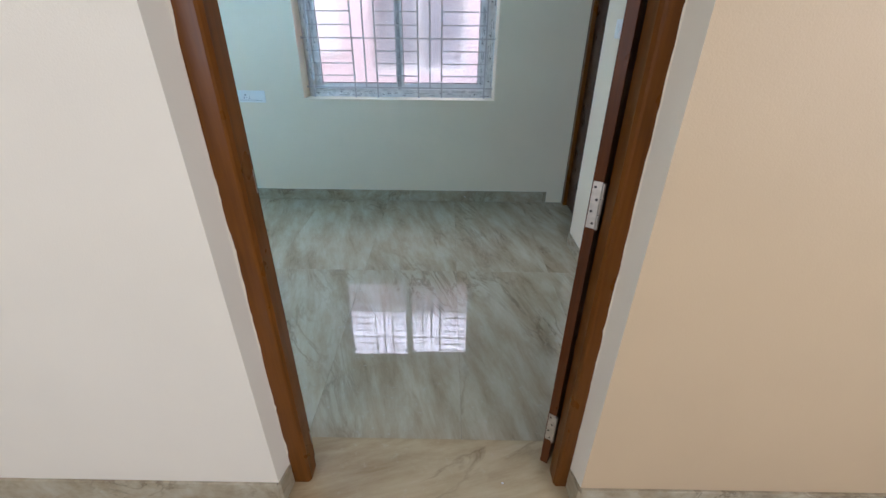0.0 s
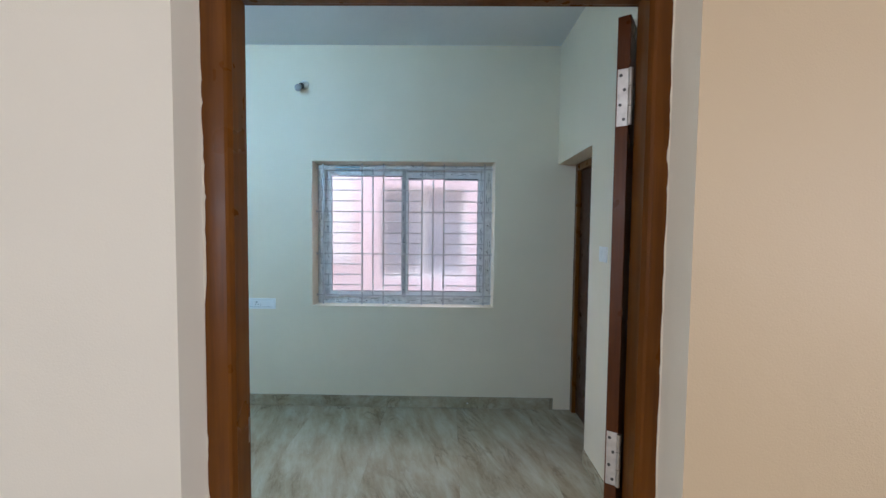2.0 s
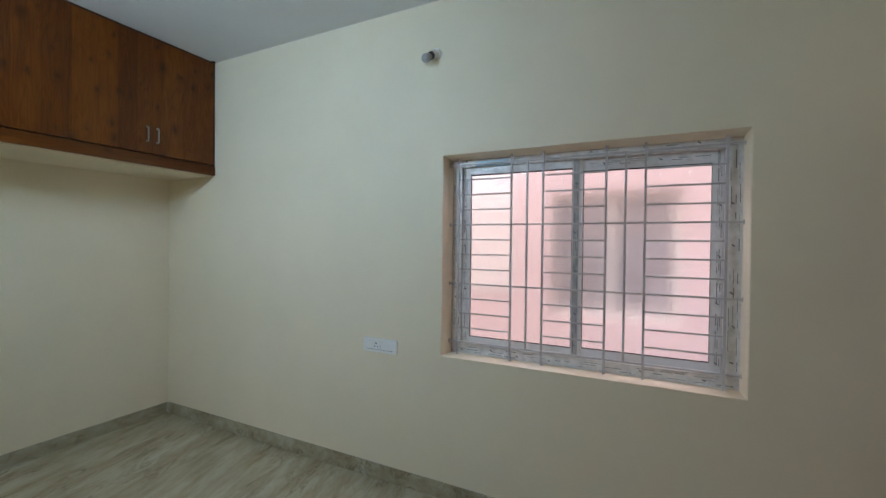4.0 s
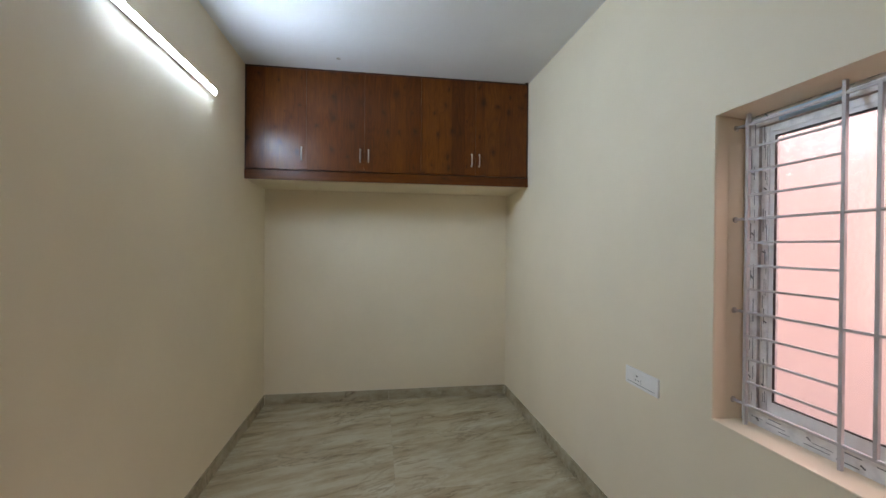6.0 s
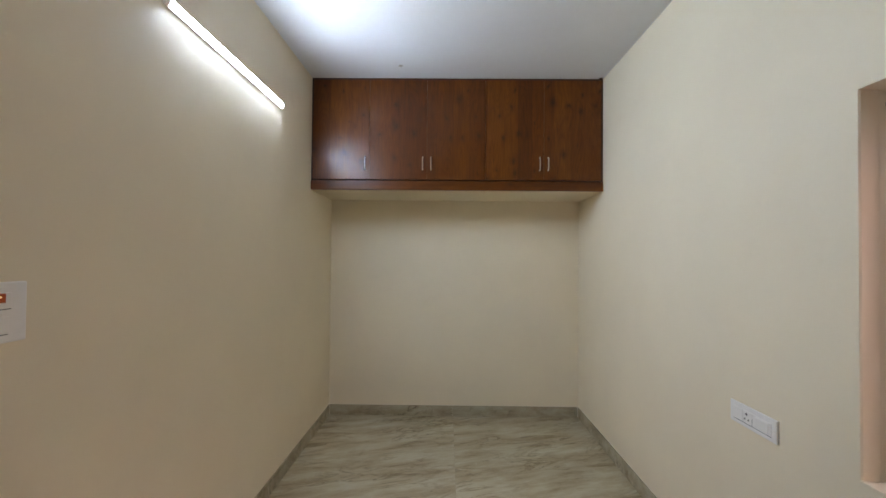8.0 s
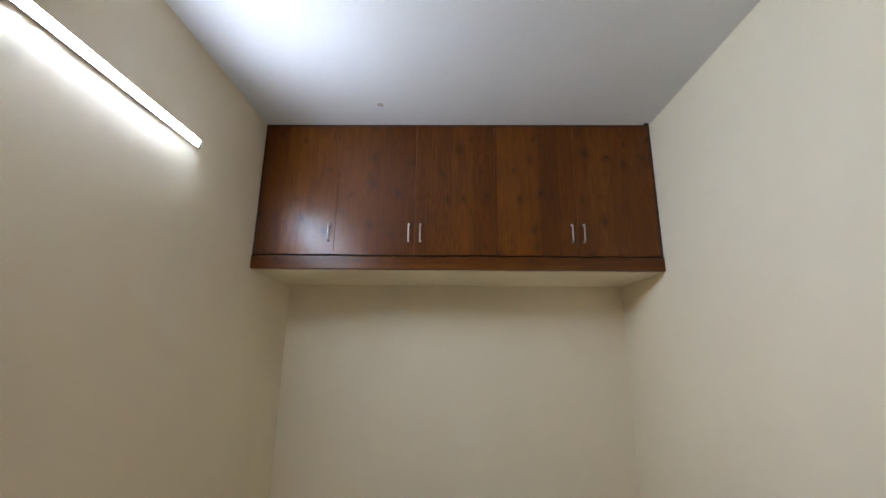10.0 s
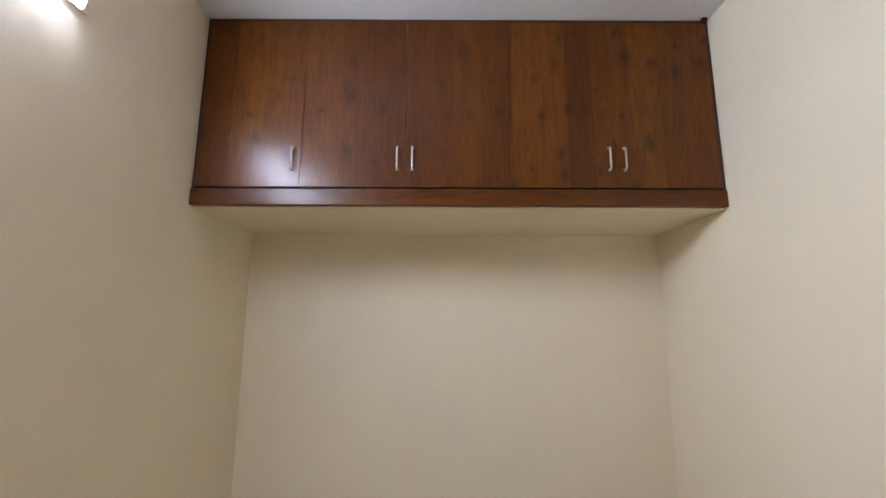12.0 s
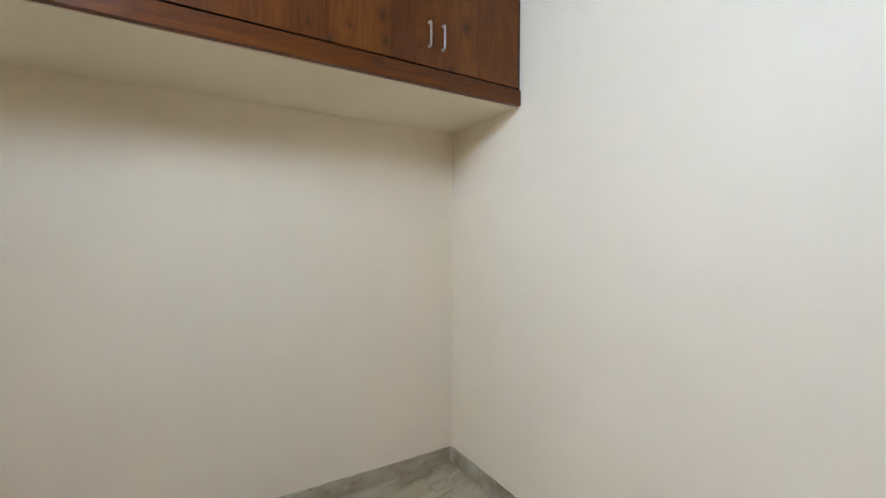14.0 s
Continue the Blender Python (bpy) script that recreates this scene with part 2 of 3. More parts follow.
def etched_strokes(nt, v):
    """Staggered groups of short slanted strokes pressed into the glass, leaning by turns."""
    s = nt.nodes.new("ShaderNodeSeparateXYZ")
    nt.links.new(v, s.inputs[0])
    x, z = s.outputs["X"], s.outputs["Z"]
    field = calc(nt, "MULTIPLY", calc(nt, "SINE", calc(nt, "MULTIPLY", x, 45.0)), calc(nt, "SINE", calc(nt, "MULTIPLY", z, 74.0)))
    slant = calc(nt, "MULTIPLY", x, 0.32)
    total = 0.0
    for sign, how in ((1.0, "SUBTRACT"), (-1.0, "ADD")):
        group = calc(nt, "GREATER_THAN", calc(nt, "MULTIPLY", field, sign), 0.64)
        stroke = calc(nt, "GREATER_THAN", calc(nt, "SINE", calc(nt, "MULTIPLY", calc(nt, how, z, slant), 560.0)), 0.35)
        total = calc(nt, "ADD", calc(nt, "MULTIPLY", group, stroke), total)
    return total


def glass(name, rough, pattern):
    m, nt, b = mat(name, rough, 0.0, (0.96, 0.97, 0.97))
    b.inputs["Transmission Weight"].default_value = 1.0
    b.inputs["IOR"].default_value = 1.45
    if pattern:
        v = mapped(nt)
        cells = nt.nodes.new("ShaderNodeTexVoronoi")
        cells.feature = "SMOOTH_F1"
        cells.inputs["Scale"].default_value = 85
        nt.links.new(v, cells.inputs["Vector"])
        strokes = etched_strokes(nt, v)
        both = nt.nodes.new("ShaderNodeMath")
        both.operation = "MULTIPLY_ADD"
        nt.links.new(strokes, both.inputs[0])
        both.inputs[1].default_value = 0.4
        nt.links.new(cells.outputs["Distance"], both.inputs[2])
        bump(nt, b, both.outputs[0], 0.28, 0.003)
        nt.links.new(calc(nt, "MULTIPLY_ADD", strokes, 0.07, rough), b.inputs["Roughness"])
    return m


PANE = glass("obscure_window_glass", 0.19, True)

# ---- building helpers ----


def bm_box(bm, lo, hi, bevel=0.0):
    r = bmesh.ops.create_cube(bm, size=1.0)
    c = [(a + b) / 2 for a, b in zip(lo, hi)]
    d = [b - a for a, b in zip(lo, hi)]
    for v in r["verts"]:
        v.co = Vector((c[0] + v.co.x * d[0], c[1] + v.co.y * d[1], c[2] + v.co.z * d[2]))
    if bevel:
        edges = {e for v in r["verts"] for e in v.link_edges}
        bmesh.ops.bevel(bm, geom=list(edges), offset=bevel, segments=2, affect="EDGES", profile=0.6)
    return r["verts"]


def box(lo, hi, bevel=0.0):
    bm = bmesh.new()
    bm_box(bm, lo, hi, bevel)
    return bm


def bm_rod(bm, a, b, r, sides=12, r2=None):
    a, b = Vector(a), Vector(b)
    m = Matrix.Translation((a + b) / 2) @ (b - a).to_track_quat("Z", "Y").to_matrix().to_4x4()
    bmesh.ops.create_cone(bm, cap_ends=True, segments=sides, radius1=r, radius2=r if r2 is None else r2, depth=(b - a).length, matrix=m)


def rod(a, b, r, sides=12, r2=None):
    bm = bmesh.new()
    bm_rod(bm, a, b, r, sides, r2)
    return bm


def prism(outline, z0, z1):
    """Upright prism over a closed plan outline."""
    bm = bmesh.new()
    low = [bm.verts.new((x, y, z0)) for x, y in outline]
    high = [bm.verts.new((x, y, z1)) for x, y in outline]
    n = len(outline)
    bm.faces.new(low[::-1])
    bm.faces.new(high)
    for i in range(n):
        bm.faces.new((low[i], low[(i + 1) % n], high[(i + 1) % n], high[i]))
    bmesh.ops.recalc_face_normals(bm, faces=bm.faces)
    return bm


def to_mesh(name, bm, material, smooth=False):
    bmesh.ops.recalc_face_normals(bm, faces=bm.faces)
    me = bpy.data.meshes.new(name)
    bm.to_mesh(me)
    bm.free()
    me.materials.append(material)
    if smooth:
        for p in me.polygons:
            p.use_smooth = True
    return me


def part(name, bm, material, parent=None, label="", smooth=False):
    ob = new(name, to_mesh(name, bm, material, smooth))
    if parent is not None:
        ob.parent = parent
    if label:
        ob["label"] = label
    return ob


def thing(name, label, category, at=(0, 0, 0), group="", kind=""):
    ob = new(name)
    ob.location = at
    ob.empty_display_size = 0.05
    return tagged(ob, label, category, group, kind)


def structure(name, bm, material, label, category):
    return tagged(part(name, bm, material), label, category, kind="structure")


def slab_with_holes(us, vs, holes, w0, w1, place):
    """A wall as a grid of cells us x vs between w0 and w1; holes is a set of missing cells; place maps (u, v, w) to a point."""
    bm = bmesh.new()
    verts = {}

    def vert(i, j, k):
        if (i, j, k) not in verts:
            verts[i, j, k] = bm.verts.new(place(us[i], vs[j], (w0, w1)[k]))
        return verts[i, j, k]
    nu, nv = len(us) - 1, len(vs) - 1
    solid = {(i, j) for i in range(nu) for j in range(nv)} - set(holes)
    for i, j in solid:
        for k in (0, 1):
            bm.faces.new((vert(i, j, k), vert(i + 1, j, k), vert(i + 1, j + 1, k), vert(i, j + 1, k)))
        for (di, dj), (p, q) in {(-1, 0): ((i, j), (i, j + 1)), (1, 0): ((i + 1, j), (i + 1, j + 1)),
                                 (0, -1): ((i, j), (i + 1, j)), (0, 1): ((i, j + 1), (i + 1, j + 1))}.items():
            if (i + di, j + dj) not in solid:
                bm.faces.new((vert(*p, 0), vert(*q, 0), vert(*q, 1), vert(*p, 1)))
    return bm


# ---- the rooms: shell ----
X0, X1, Y0, Y1, H = -2.787, 2.05, -2.44, 0.0, 3.055
WALL_Y = -2.718                     # hall face of the wall with the door
HX0, HX1, HY0 = -2.6, 3.7, -6.0     # hall
WX0, WX1, WZ0, WZ1 = -0.017, 1.527, 0.868, 2.104   # window opening

floor = structure("floor", box((HX0 - 0.4, HY0 - 0.3, -0.15), (HX1 + 0.3, 0.3, -0.012)), GROUT,
                  "grey grouted floor bed under large polished marble tiles", "floor")

# window wall
bm = slab_with_holes([X0 - 0.2, WX0, WX1, X1 + 0.35], [-0.1, WZ0, WZ1, H + 0.02], {(1, 1)}, 0.0, 0.24, lambda u, v, w: (u, w, v))
north = structure("wall_north", bm, ROOM_PAINT, "cream painted plaster wall with a grilled window", "wall")
# end wall under and behind the loft
structure("wall_west", box((X0 - 0.2, Y0 - 0.02, -0.1), (X0, Y1, H + 0.02)), ROOM_PAINT, "plain cream painted end wall below the loft", "wall")
# east wall with the recess of the side door
bm = slab_with_holes([Y0, -0.822, -0.002], [-0.1, 2.088, H + 0.02], {(1, 0)}, X1, X1 + 0.15, lambda u, v, w: (w, u, v))
structure("wall_east", bm, ROOM_PAINT, "cream wall with a recessed side doorway", "wall")
structure("wall_east_back", box((X1 + 0.27, -1.1, -0.1), (X1 + 0.35, 0.0, 2.6)), ROOM_PAINT, "plain cream wall behind the side door", "wall")


def door_wall():
    """Wall between hall and bedroom; the reveals of its doorway narrow towards the timber frame."""
    bm = bmesh.new()
    levels = [(WALL_Y, 0.617, 1.600, 2.11), (-2.652, 0.631, 1.584, 2.082), (-2.545, 0.633, 1.584, 2.082), (-2.54, 0.622, 1.640, 2.12), (Y0, 0.620, 1.645, 2.13)]
    zb, zt = -0.1, H + 0.02
    for (y, l, r, top) in (levels[0], levels[-1]):
        a, b = X0 - 0.2, HX1 + 0.2
        for quad in (((a, zb), (l, zb), (l, zt), (a, zt)), ((l, top), (r, top), (r, zt), (l, zt)), ((r, zb), (b, zb), (b, zt), (r, zt))):
            bm.faces.new([bm.verts.new((u, y, v)) for u, v in quad])
    for (y, l, r, t), (y2, l2, r2, t2) in zip(levels, levels[1:]):
        for quad in (((l, y, zb), (l2, y2, zb), (l2, y2, t2), (l, y, t)), ((l, y, t), (l2, y2, t2), (r2, y2, t2), (r, y, t)),
                     ((r, y, t), (r2, y2, t2), (r2, y2, zb), (r, y, zb))):
            bm.faces.new([bm.verts.new(p) for p in quad])
    bmesh.ops.remove_doubles(bm, verts=bm.verts, dist=1e-5)
    return bm


south = structure("wall_south", door_wall(), ROOM_PAINT, "painted plaster wall pierced by the bedroom doorway", "wall")
south.data.materials.append(HALL_PAINT)
south.data.materials.append(BEIGE_WALL)
# hall face: beige to the right of the doorway, cream elsewhere
for p in south.data.polygons:
    if p.center.y < -2.60:
        p.material_index = 2 if p.center.x > 1.61 else 1
structure("ceiling", box((X0 - 0.2, WALL_Y, H), (X1 + 0.4, 0.2, H + 0.15)), CEIL_PAINT, "white painted plaster ceiling", "ceiling")
tagged(part("ceiling_mark", rod((-1.93, -1.67, H - 0.002), (-1.93, -1.67, H + 0.01), 0.017, 14, 0.024), MORTAR),
       "small grey plaster patch on the white ceiling", "ceiling mark", kind="structure")

# loft slab that carries the cabinet
structure("loft_slab", box((X0, Y0, 2.108), (-2.172, Y1, 2.19)), ROOM_PAINT, "cream painted concrete loft slab between three walls", "loft")

# hall
structure("wall_hall_west", box((HX0 - 0.2, HY0, -0.1), (HX0, WALL_Y, H + 0.02)), HALL_PAINT, "plain cream hall wall", "wall")
# east and south walls, out of view, get openings added for the two area lamps
structure("wall_hall_east", slab_with_holes([HY0, -5.55, -3.85, WALL_Y], [-0.1, 0.9, 2.3, H + 0.02], {(1, 1)}, HX1, HX1 + 0.2, lambda u, v, w: (w, u, v)),
          HALL_PAINT, "cream unseen hall wall with an opening added for a lamp", "wall")
structure("wall_hall_south", slab_with_holes([HX0 - 0.2, -1.75, -0.05, HX1 + 0.2], [-0.1, 0.9, 2.3, H + 0.02], {(1, 1)}, HY0 - 0.2, HY0, lambda u, v, w: (u, w, v)),
          HALL_PAINT, "cream unseen hall wall with an opening added for a lamp", "wall")
structure("ceiling_hall", box((HX0 - 0.2, HY0 - 0.2, H), (HX1 + 0.2, WALL_Y - 0.001, H + 0.15)), CEIL_PAINT, "white painted hall ceiling", "ceiling")

# ---- outside the window ----
structure("ground", box((-90, -90, -0.5), (90, 90, -0.3)), CONCRETE, "grey concrete ground round the house", "ground")
house = thing("house", "pink rendered neighbouring house beyond the passage", "house", (0.8, 1.6, -0.3))
bm = slab_with_holes([-7.0, -0.50, 0.56, 6.0], [0.0, 1.22, 2.34, 2.74], {(1, 1)}, 0.0, 0.22, lambda u, v, w: (u, w, v))
part("wall", bm, PINK, house)
# white panel added to give the bright patch behind the left pane
part("panel", box((-1.42, -0.02, 1.40), (-0.84, 0.001, 2.70), 0.004), paint("bright_patch_white", (0.83, 0.82, 0.86), 0.7), house, "added white panel for a bright patch on the pink wall")
part("roof", box((-7.0, 0.0, 2.74), (6.0, 4.0, 2.80)), CONCRETE, house, "grey concrete roof edge")
hw = part("window", slab_with_holes([-0.50, -0.45, 0.0, 0.05, 0.51, 0.56], [1.22, 1.27, 2.29, 2.34], {(1, 1), (3, 1)}, 0.06, 0.12, lambda u, v, w: (u, w, v)), UPVC, house, "white louvred window")
for col in (-0.45, 0.05):
    for k in range(12):
        bm = bmesh.new()
        for v in bm_box(bm, (col, -0.004, -0.05), (col + 0.45, 0.004, 0.05)):
            v.co = Matrix.Rotation(radians(38), 3, "X") @ v.co + Vector((0, 0.10, 1.315 + k * 0.086))
        part("louvre", bm, LOUVRE, hw)
# flat sheet, its grey put in for the dimness behind the louvres
part("back", box((-0.5, 0.17, 1.22), (0.56, 0.19, 2.34)), worn_plain("grey_sheet_for_dim_room", (0.5, 0.5, 0.54), 0.9), hw)

# ---- bedroom window ----
window = thing("window_1", "white sliding window with obscure glass and leftover protective film", "window", (-0.0110, 0.035, -0.0150), kind="structure")
window.scale = (1.0097, 1.0, 1.0097)
FY0, FY1 = 0.092, 0.165


def ring(x0, x1, z0, z1, wl, wr, wb, wt, y0, y1):
    return slab_with_holes([x0, x0 + wl, x1 - wr, x1], [z0, z0 + wb, z1 - wt, z1], {(1, 1)}, y0, y1, lambda u, v, w: (u, w, v))


part("window_frame", ring(0.002, 1.518, 0.88, 2.10, 0.066, 0.074, 0.062, 0.062, FY0, FY1), FILM, window, "film-covered grey outer frame")
for x0, x1, y, top in ((0.070, 0.782, 0.104, 0.042), (0.735, 1.442, 0.130, 0.058)):
    sash = part("sash", ring(x0, x1, 0.944, 2.036, 0.052, 0.050, 0.045, top, y, y + 0.024), UPVC, window, "white sliding sash")
    part("gasket", ring(x0 + 0.050, x1 - 0.048, 0.987, 2.038 - top, 0.004, 0.004, 0.006, 0.009, y + 0.001, y + 0.012), GASKET, sash, "black rubber gasket")
    pane = part("pane", box((x0 + 0.054, y + 0.008, 0.991), (x1 - 0.052, y + 0.013, 2.032 - top)), PANE, sash, "obscure patterned glass")
    pane.visible_shadow = False
part("film_strip", box((0.737, 0.0995, 0.944), (0.769, 0.1035, 2.036)), FILM_GREY, window, "grey printed film on the meeting stile")
part("film_strip", box((1.408, 0.1255, 0.95), (1.438, 0.1295, 2.03)), FILM, window, "grey printed film on the sash stile")
part("film_strip", box((0.074, 0.0995, 0.95), (0.104, 0.1035, 2.03)), FILM, window, "grey printed film on the sash stile")
part("film_strip", box((0.112, 0.0995, 2.008), (0.730, 0.1035, 2.034)), FILM, window, "grey printed film on the sash rail")
part("film_strip", box((0.79, 0.1255, 1.994), (1.400, 0.1295, 2.034)), FILM, window, "grey printed film on the sash rail")


def prints(cx0, cx1, cz0, cz1, y, upright, seed):
    """Broken dark lines of print and small torn spots on a film strip."""
    rnd = random.Random(seed)
    bm = bmesh.new()
    length = (cz1 - cz0) if upright else (cx1 - cx0)
    rows = 3
    for r in range(rows):
        s = 0.02
        while s < length - 0.06:
            run = rnd.uniform(0.03, 0.11)
            if rnd.random() < 0.62:
                th = rnd.uniform(0.0012, 0.0034)
                f = (r + 0.8) / (rows + 0.6) + rnd.uniform(-0.05, 0.05)
                if upright:
                    x = cx0 + (cx1 - cx0) * f
                    bm_box(bm, (x, y - 0.0006, cz0 + s), (x + th, y + 0.0008, cz0 + s + run))
                else:
                    z = cz0 + (cz1 - cz0) * f
                    bm_box(bm, (cx0 + s, y - 0.0006, z), (cx0 + s + run, y + 0.0008, z + th))
            s += run + rnd.uniform(0.01, 0.06)
    s = rnd.uniform(0.03, 0.12)
    while s < length - 0.04:
        a, f = rnd.uniform(0.3, 0.9), rnd.uniform(0.3, 0.7)
        c = Vector((cx0 + (cx1 - cx0) * f, y, cz0 + s)) if upright else Vector((cx0 + s, y, cz0 + (cz1 - cz0) * f))
        for v in bm_box(bm, (-0.008, -0.0008, -0.0028), (0.008, 0.0008, 0.0028)):
            v.co = Matrix.Rotation(a, 3, "Y") @ v.co + c
        s += rnd.uniform(0.16, 0.30)
    return bm


for i, (a, b, c, d, y, up) in enumerate(((0.03, 1.49, 2.045, 2.092, FY0, False), (0.03, 1.49, 0.885, 0.936, FY0, False),
                                         (1.450, 1.512, 0.95, 2.03, FY0, True), (0.010, 0.062, 0.95, 2.03, FY0, True),
                                         (0.739, 0.767, 0.95, 2.03, 0.0995, True), (1.410, 1.436, 0.96, 2.02, 0.1255, True),
                                         (0.076, 0.102, 0.96, 2.02, 0.0995, True), (0.80, 1.38, 1.996, 2.03, 0.1255, False))):
    part("film_print", prints(a, b, c, d, y, up, 11 + i), PRINT, window, "dark broken print on the film")
bm = bmesh.new()
bm_box(bm, (0.16, 0.078, 2.034), (0.37, 0.082, 2.066), 0.001)
for v in bm.verts:
    v.co.z += 0.006 * math.sin(v.co.x * 40)
part("film_scrap", bm, BLUE_FILM, window, "loose strip of pale blue film")
# plastered sill with a rounded lip, and the splayed reveals, built into the wall
RY = 0.1265
part("window_sill", box((WX0, -0.004, WZ0 - 0.001), (WX1, RY, WZ0 + 0.010), 0.004), ROOM_PAINT, north, "cream plastered sill")
for a, s in ((WX0, 1), (WX1, -1)):
    bm = prism([(a, 0.0), (a + s * 0.004, 0.006), (a + s * 0.011, 0.055), (a + s * 0.012, RY), (a, RY)], WZ0 + 0.0095, WZ1)
    part("splay", bm, ROOM_PAINT, north, "cream splayed plaster reveal")
bm = bmesh.new()
for v in bm_box(bm, (WX0 + 0.001, 0.001, WZ1 - 0.015), (WX1 - 0.001, RY, WZ1 + 0.001)):
    if v.co.y < 0.01 and v.co.z < WZ1 - 0.01:
        v.co.z = WZ1 - 0.001
part("splay", bm, ROOM_PAINT, north, "cream splayed plaster reveal")

# ---- grille ----
grille = thing("window_grille", "pale grey painted steel window grille set in the reveal", "grille", (0, 0, 0))
GY = 0.087
UP = (0.051, 0.391, 0.485, 0.576, 0.910, 1.005, 1.098, 1.446)
MAIN = (0.956, 1.318, 1.683, 2.052)
for i, x in enumerate(UP):
    lo, hi = ((0.952, 2.055) if i in (2, 5) else (0.876, 2.098))
    part("upright_bar", box((x - 0.006, GY - 0.006, lo), (x + 0.006, GY + 0.006, hi), 0.0012), GRILLE, grille)
for z in MAIN:
    part("cross_bar", box((WX0 - 0.01, GY - 0.0048, z - 0.005), (WX1 + 0.01, GY + 0.0048, z + 0.005), 0.0012), GRILLE, grille)
for a, b in ((0, 1), (3, 4), (6, 7)):
    for z0, z1 in zip(MAIN, MAIN[1:]):
        for k in (1, 2, 3):
            z = z0 + (z1 - z0) * k / 4
            part("rung", box((UP[a], GY - 0.004, z - 0.0045), (UP[b], GY + 0.004, z + 0.0045), 0.001), GRILLE, grille)
for z in MAIN:
    for x, s in ((WX0 + 0.0118, 1), (WX1 - 0.0118, -1)):
        part("grout_spot", rod((x - 0.002 * s, GY, z), (x + 0.003 * s, GY, z), 0.014, 12, 0.010), MORTAR, grille, "rough plaster round the bar end")

# ---- doorway ----
door = thing("door_1", "brown timber door standing open into the bedroom", "door", (0, 0, 0), kind="structure")


def jamb(xo, xi, s):
    """Rebated jamb section from the outer to the opening side; s is +1 where the opening lies towards +x."""
    c = 0.006
    return [(xo, -2.652), (xi - s * c * 2, -2.652), (xi - s * c, -2.650), (xi, -2.640), (xi, -2.590), (xi - s * 0.003, -2.586), (xi - s * 0.016, -2.585), (xi - s * 0.016, -2.549), (xo, -2.549)]


part("jamb", prism(jamb(0.632, 0.690, 1), 0.0, 2.082), TEAK, door, "brown varnished rebated jamb")
part("jamb", prism(jamb(1.583, 1.540, -1), 0.0, 2.082), TEAK, door, "brown varnished rebated jamb")
bm = box((0.690, -2.652, 2.03), (1.540, -2.586, 2.081), 0.004)
bm_box(bm, (0.675, -2.586, 2.046), (1.556, -2.549, 2.081))
part("head", bm, TEAK, door, "brown varnished frame head")
# the leaf, swung well past a right angle
AJAR = radians(33)
d, n = Vector((math.sin(AJAR), math.cos(AJAR), 0)), Vector((math.cos(AJAR), -math.sin(AJAR), 0))
LEAF = Matrix(((d.x, n.x, 0, 1.508), (d.y, n.y, 0, -2.562), (0, 0, 1, 0.012), (0, 0, 0, 1)))
leaf = part("leaf", box((0.0, 0.0, 0.0), (0.86, 0.027, 2.005), 0.0015), LEAF_WOOD, door, "brown flush door leaf, wide open")
leaf.matrix_basis = LEAF


def hinge(z, tall=0.124):
    """Butt hinge on the leaf's edge: plate with four screws and a three-part knuckle."""
    h = part("hinge", box((-0.0022, 0.003, z), (-0.0002, 0.0265, z + tall), 0.0006), STEEL, leaf, "steel butt hinge")
    bm = bmesh.new()
    for k in range(3):
        bm_rod(bm, (-0.004, 0.0305, z + 0.001 + k * tall / 3), (-0.004, 0.0305, z - 0.001 + (k + 1) * tall / 3), 0.0050, 12)
    part("knuckle", bm, STEEL, h, smooth=False)
    for k in range(4):
        y = 0.010 if k % 2 else 0.018
        zk = z + 0.014 + k * (tall - 0.028) / 3
        part("screw", rod((-0.0034, y, zk), (-0.0020, y, zk), 0.0036, 10), SCREW, h)


for z in (0.128, 0.950, 1.766):
    hinge(z)
for z in (0.08, 1.04):
    part("strike_plate", box((0.6745, -2.583, z), (0.6762, -2.556, z + 0.06), 0.0005), STEEL, door)
# wall paint run unevenly over the edges of the frame
rnd = random.Random(5)


def ragged(x, way, y0, y1, z0, z1, least, most, step=0.013):
    """Upright lip of paint or plaster from x along way, with a wandering edge, between depths y0 and y1."""
    bm = bmesh.new()
    rows, w, z = [], least, z0
    while z < z1:
        w = min(most, max(least, w + rnd.uniform(-1, 1) * (most - least) * 0.33))
        blob = 0.0022 if rnd.random() < 0.06 else 0.0
        rows.append([bm.verts.new(p) for p in ((x - way * 0.002, y0, z), (x + way * (w + blob), y0 + 0.0003, z), (x + way * (w + blob) * 0.8, y1, z), (x - way * 0.002, y1, z))])
        z += step * rnd.uniform(0.5, 1.6)
    for p, q in zip(rows, rows[1:]):
        for k in range(4):
            bm.faces.new((p[k], p[(k + 1) % 4], q[(k + 1) % 4], q[k]))
    bm.faces.new(rows[0])
    bm.faces.new(rows[-1])
    return bm


part("paint_smear", ragged(0.632, 1, -2.6534, -2.6508, 0.02, 2.07, -0.0015, 0.0048), HALL_PAINT, door, "uneven wall paint along the frame edge")
part("paint_smear", ragged(1.583, -1, -2.6534, -2.6508, 0.02, 2.07, -0.0015, 0.0030), HALL_PAINT, door, "uneven wall paint along the frame edge")
part("plaster_ridge", ragged(0.634, 1, -2.5488, -2.5360, 0.0, 0.50, 0.036, 0.047, 0.03), ROOM_PAINT, door, "rough plaster beside the jamb")

# side door in the recess
side = thing("door_2", "dark brown closed side door in a timber frame", "door", (0, 0, 0), kind="structure")
part("jamb", box((2.195, -0.062, 0.0), (2.275, -0.004, 2.086), 0.004), TEAK, side, "brown varnished jamb")
part("jamb", box((2.195, -0.90, 0.0), (2.275, -0.842, 2.086), 0.004), TEAK, side, "brown varnished jamb")
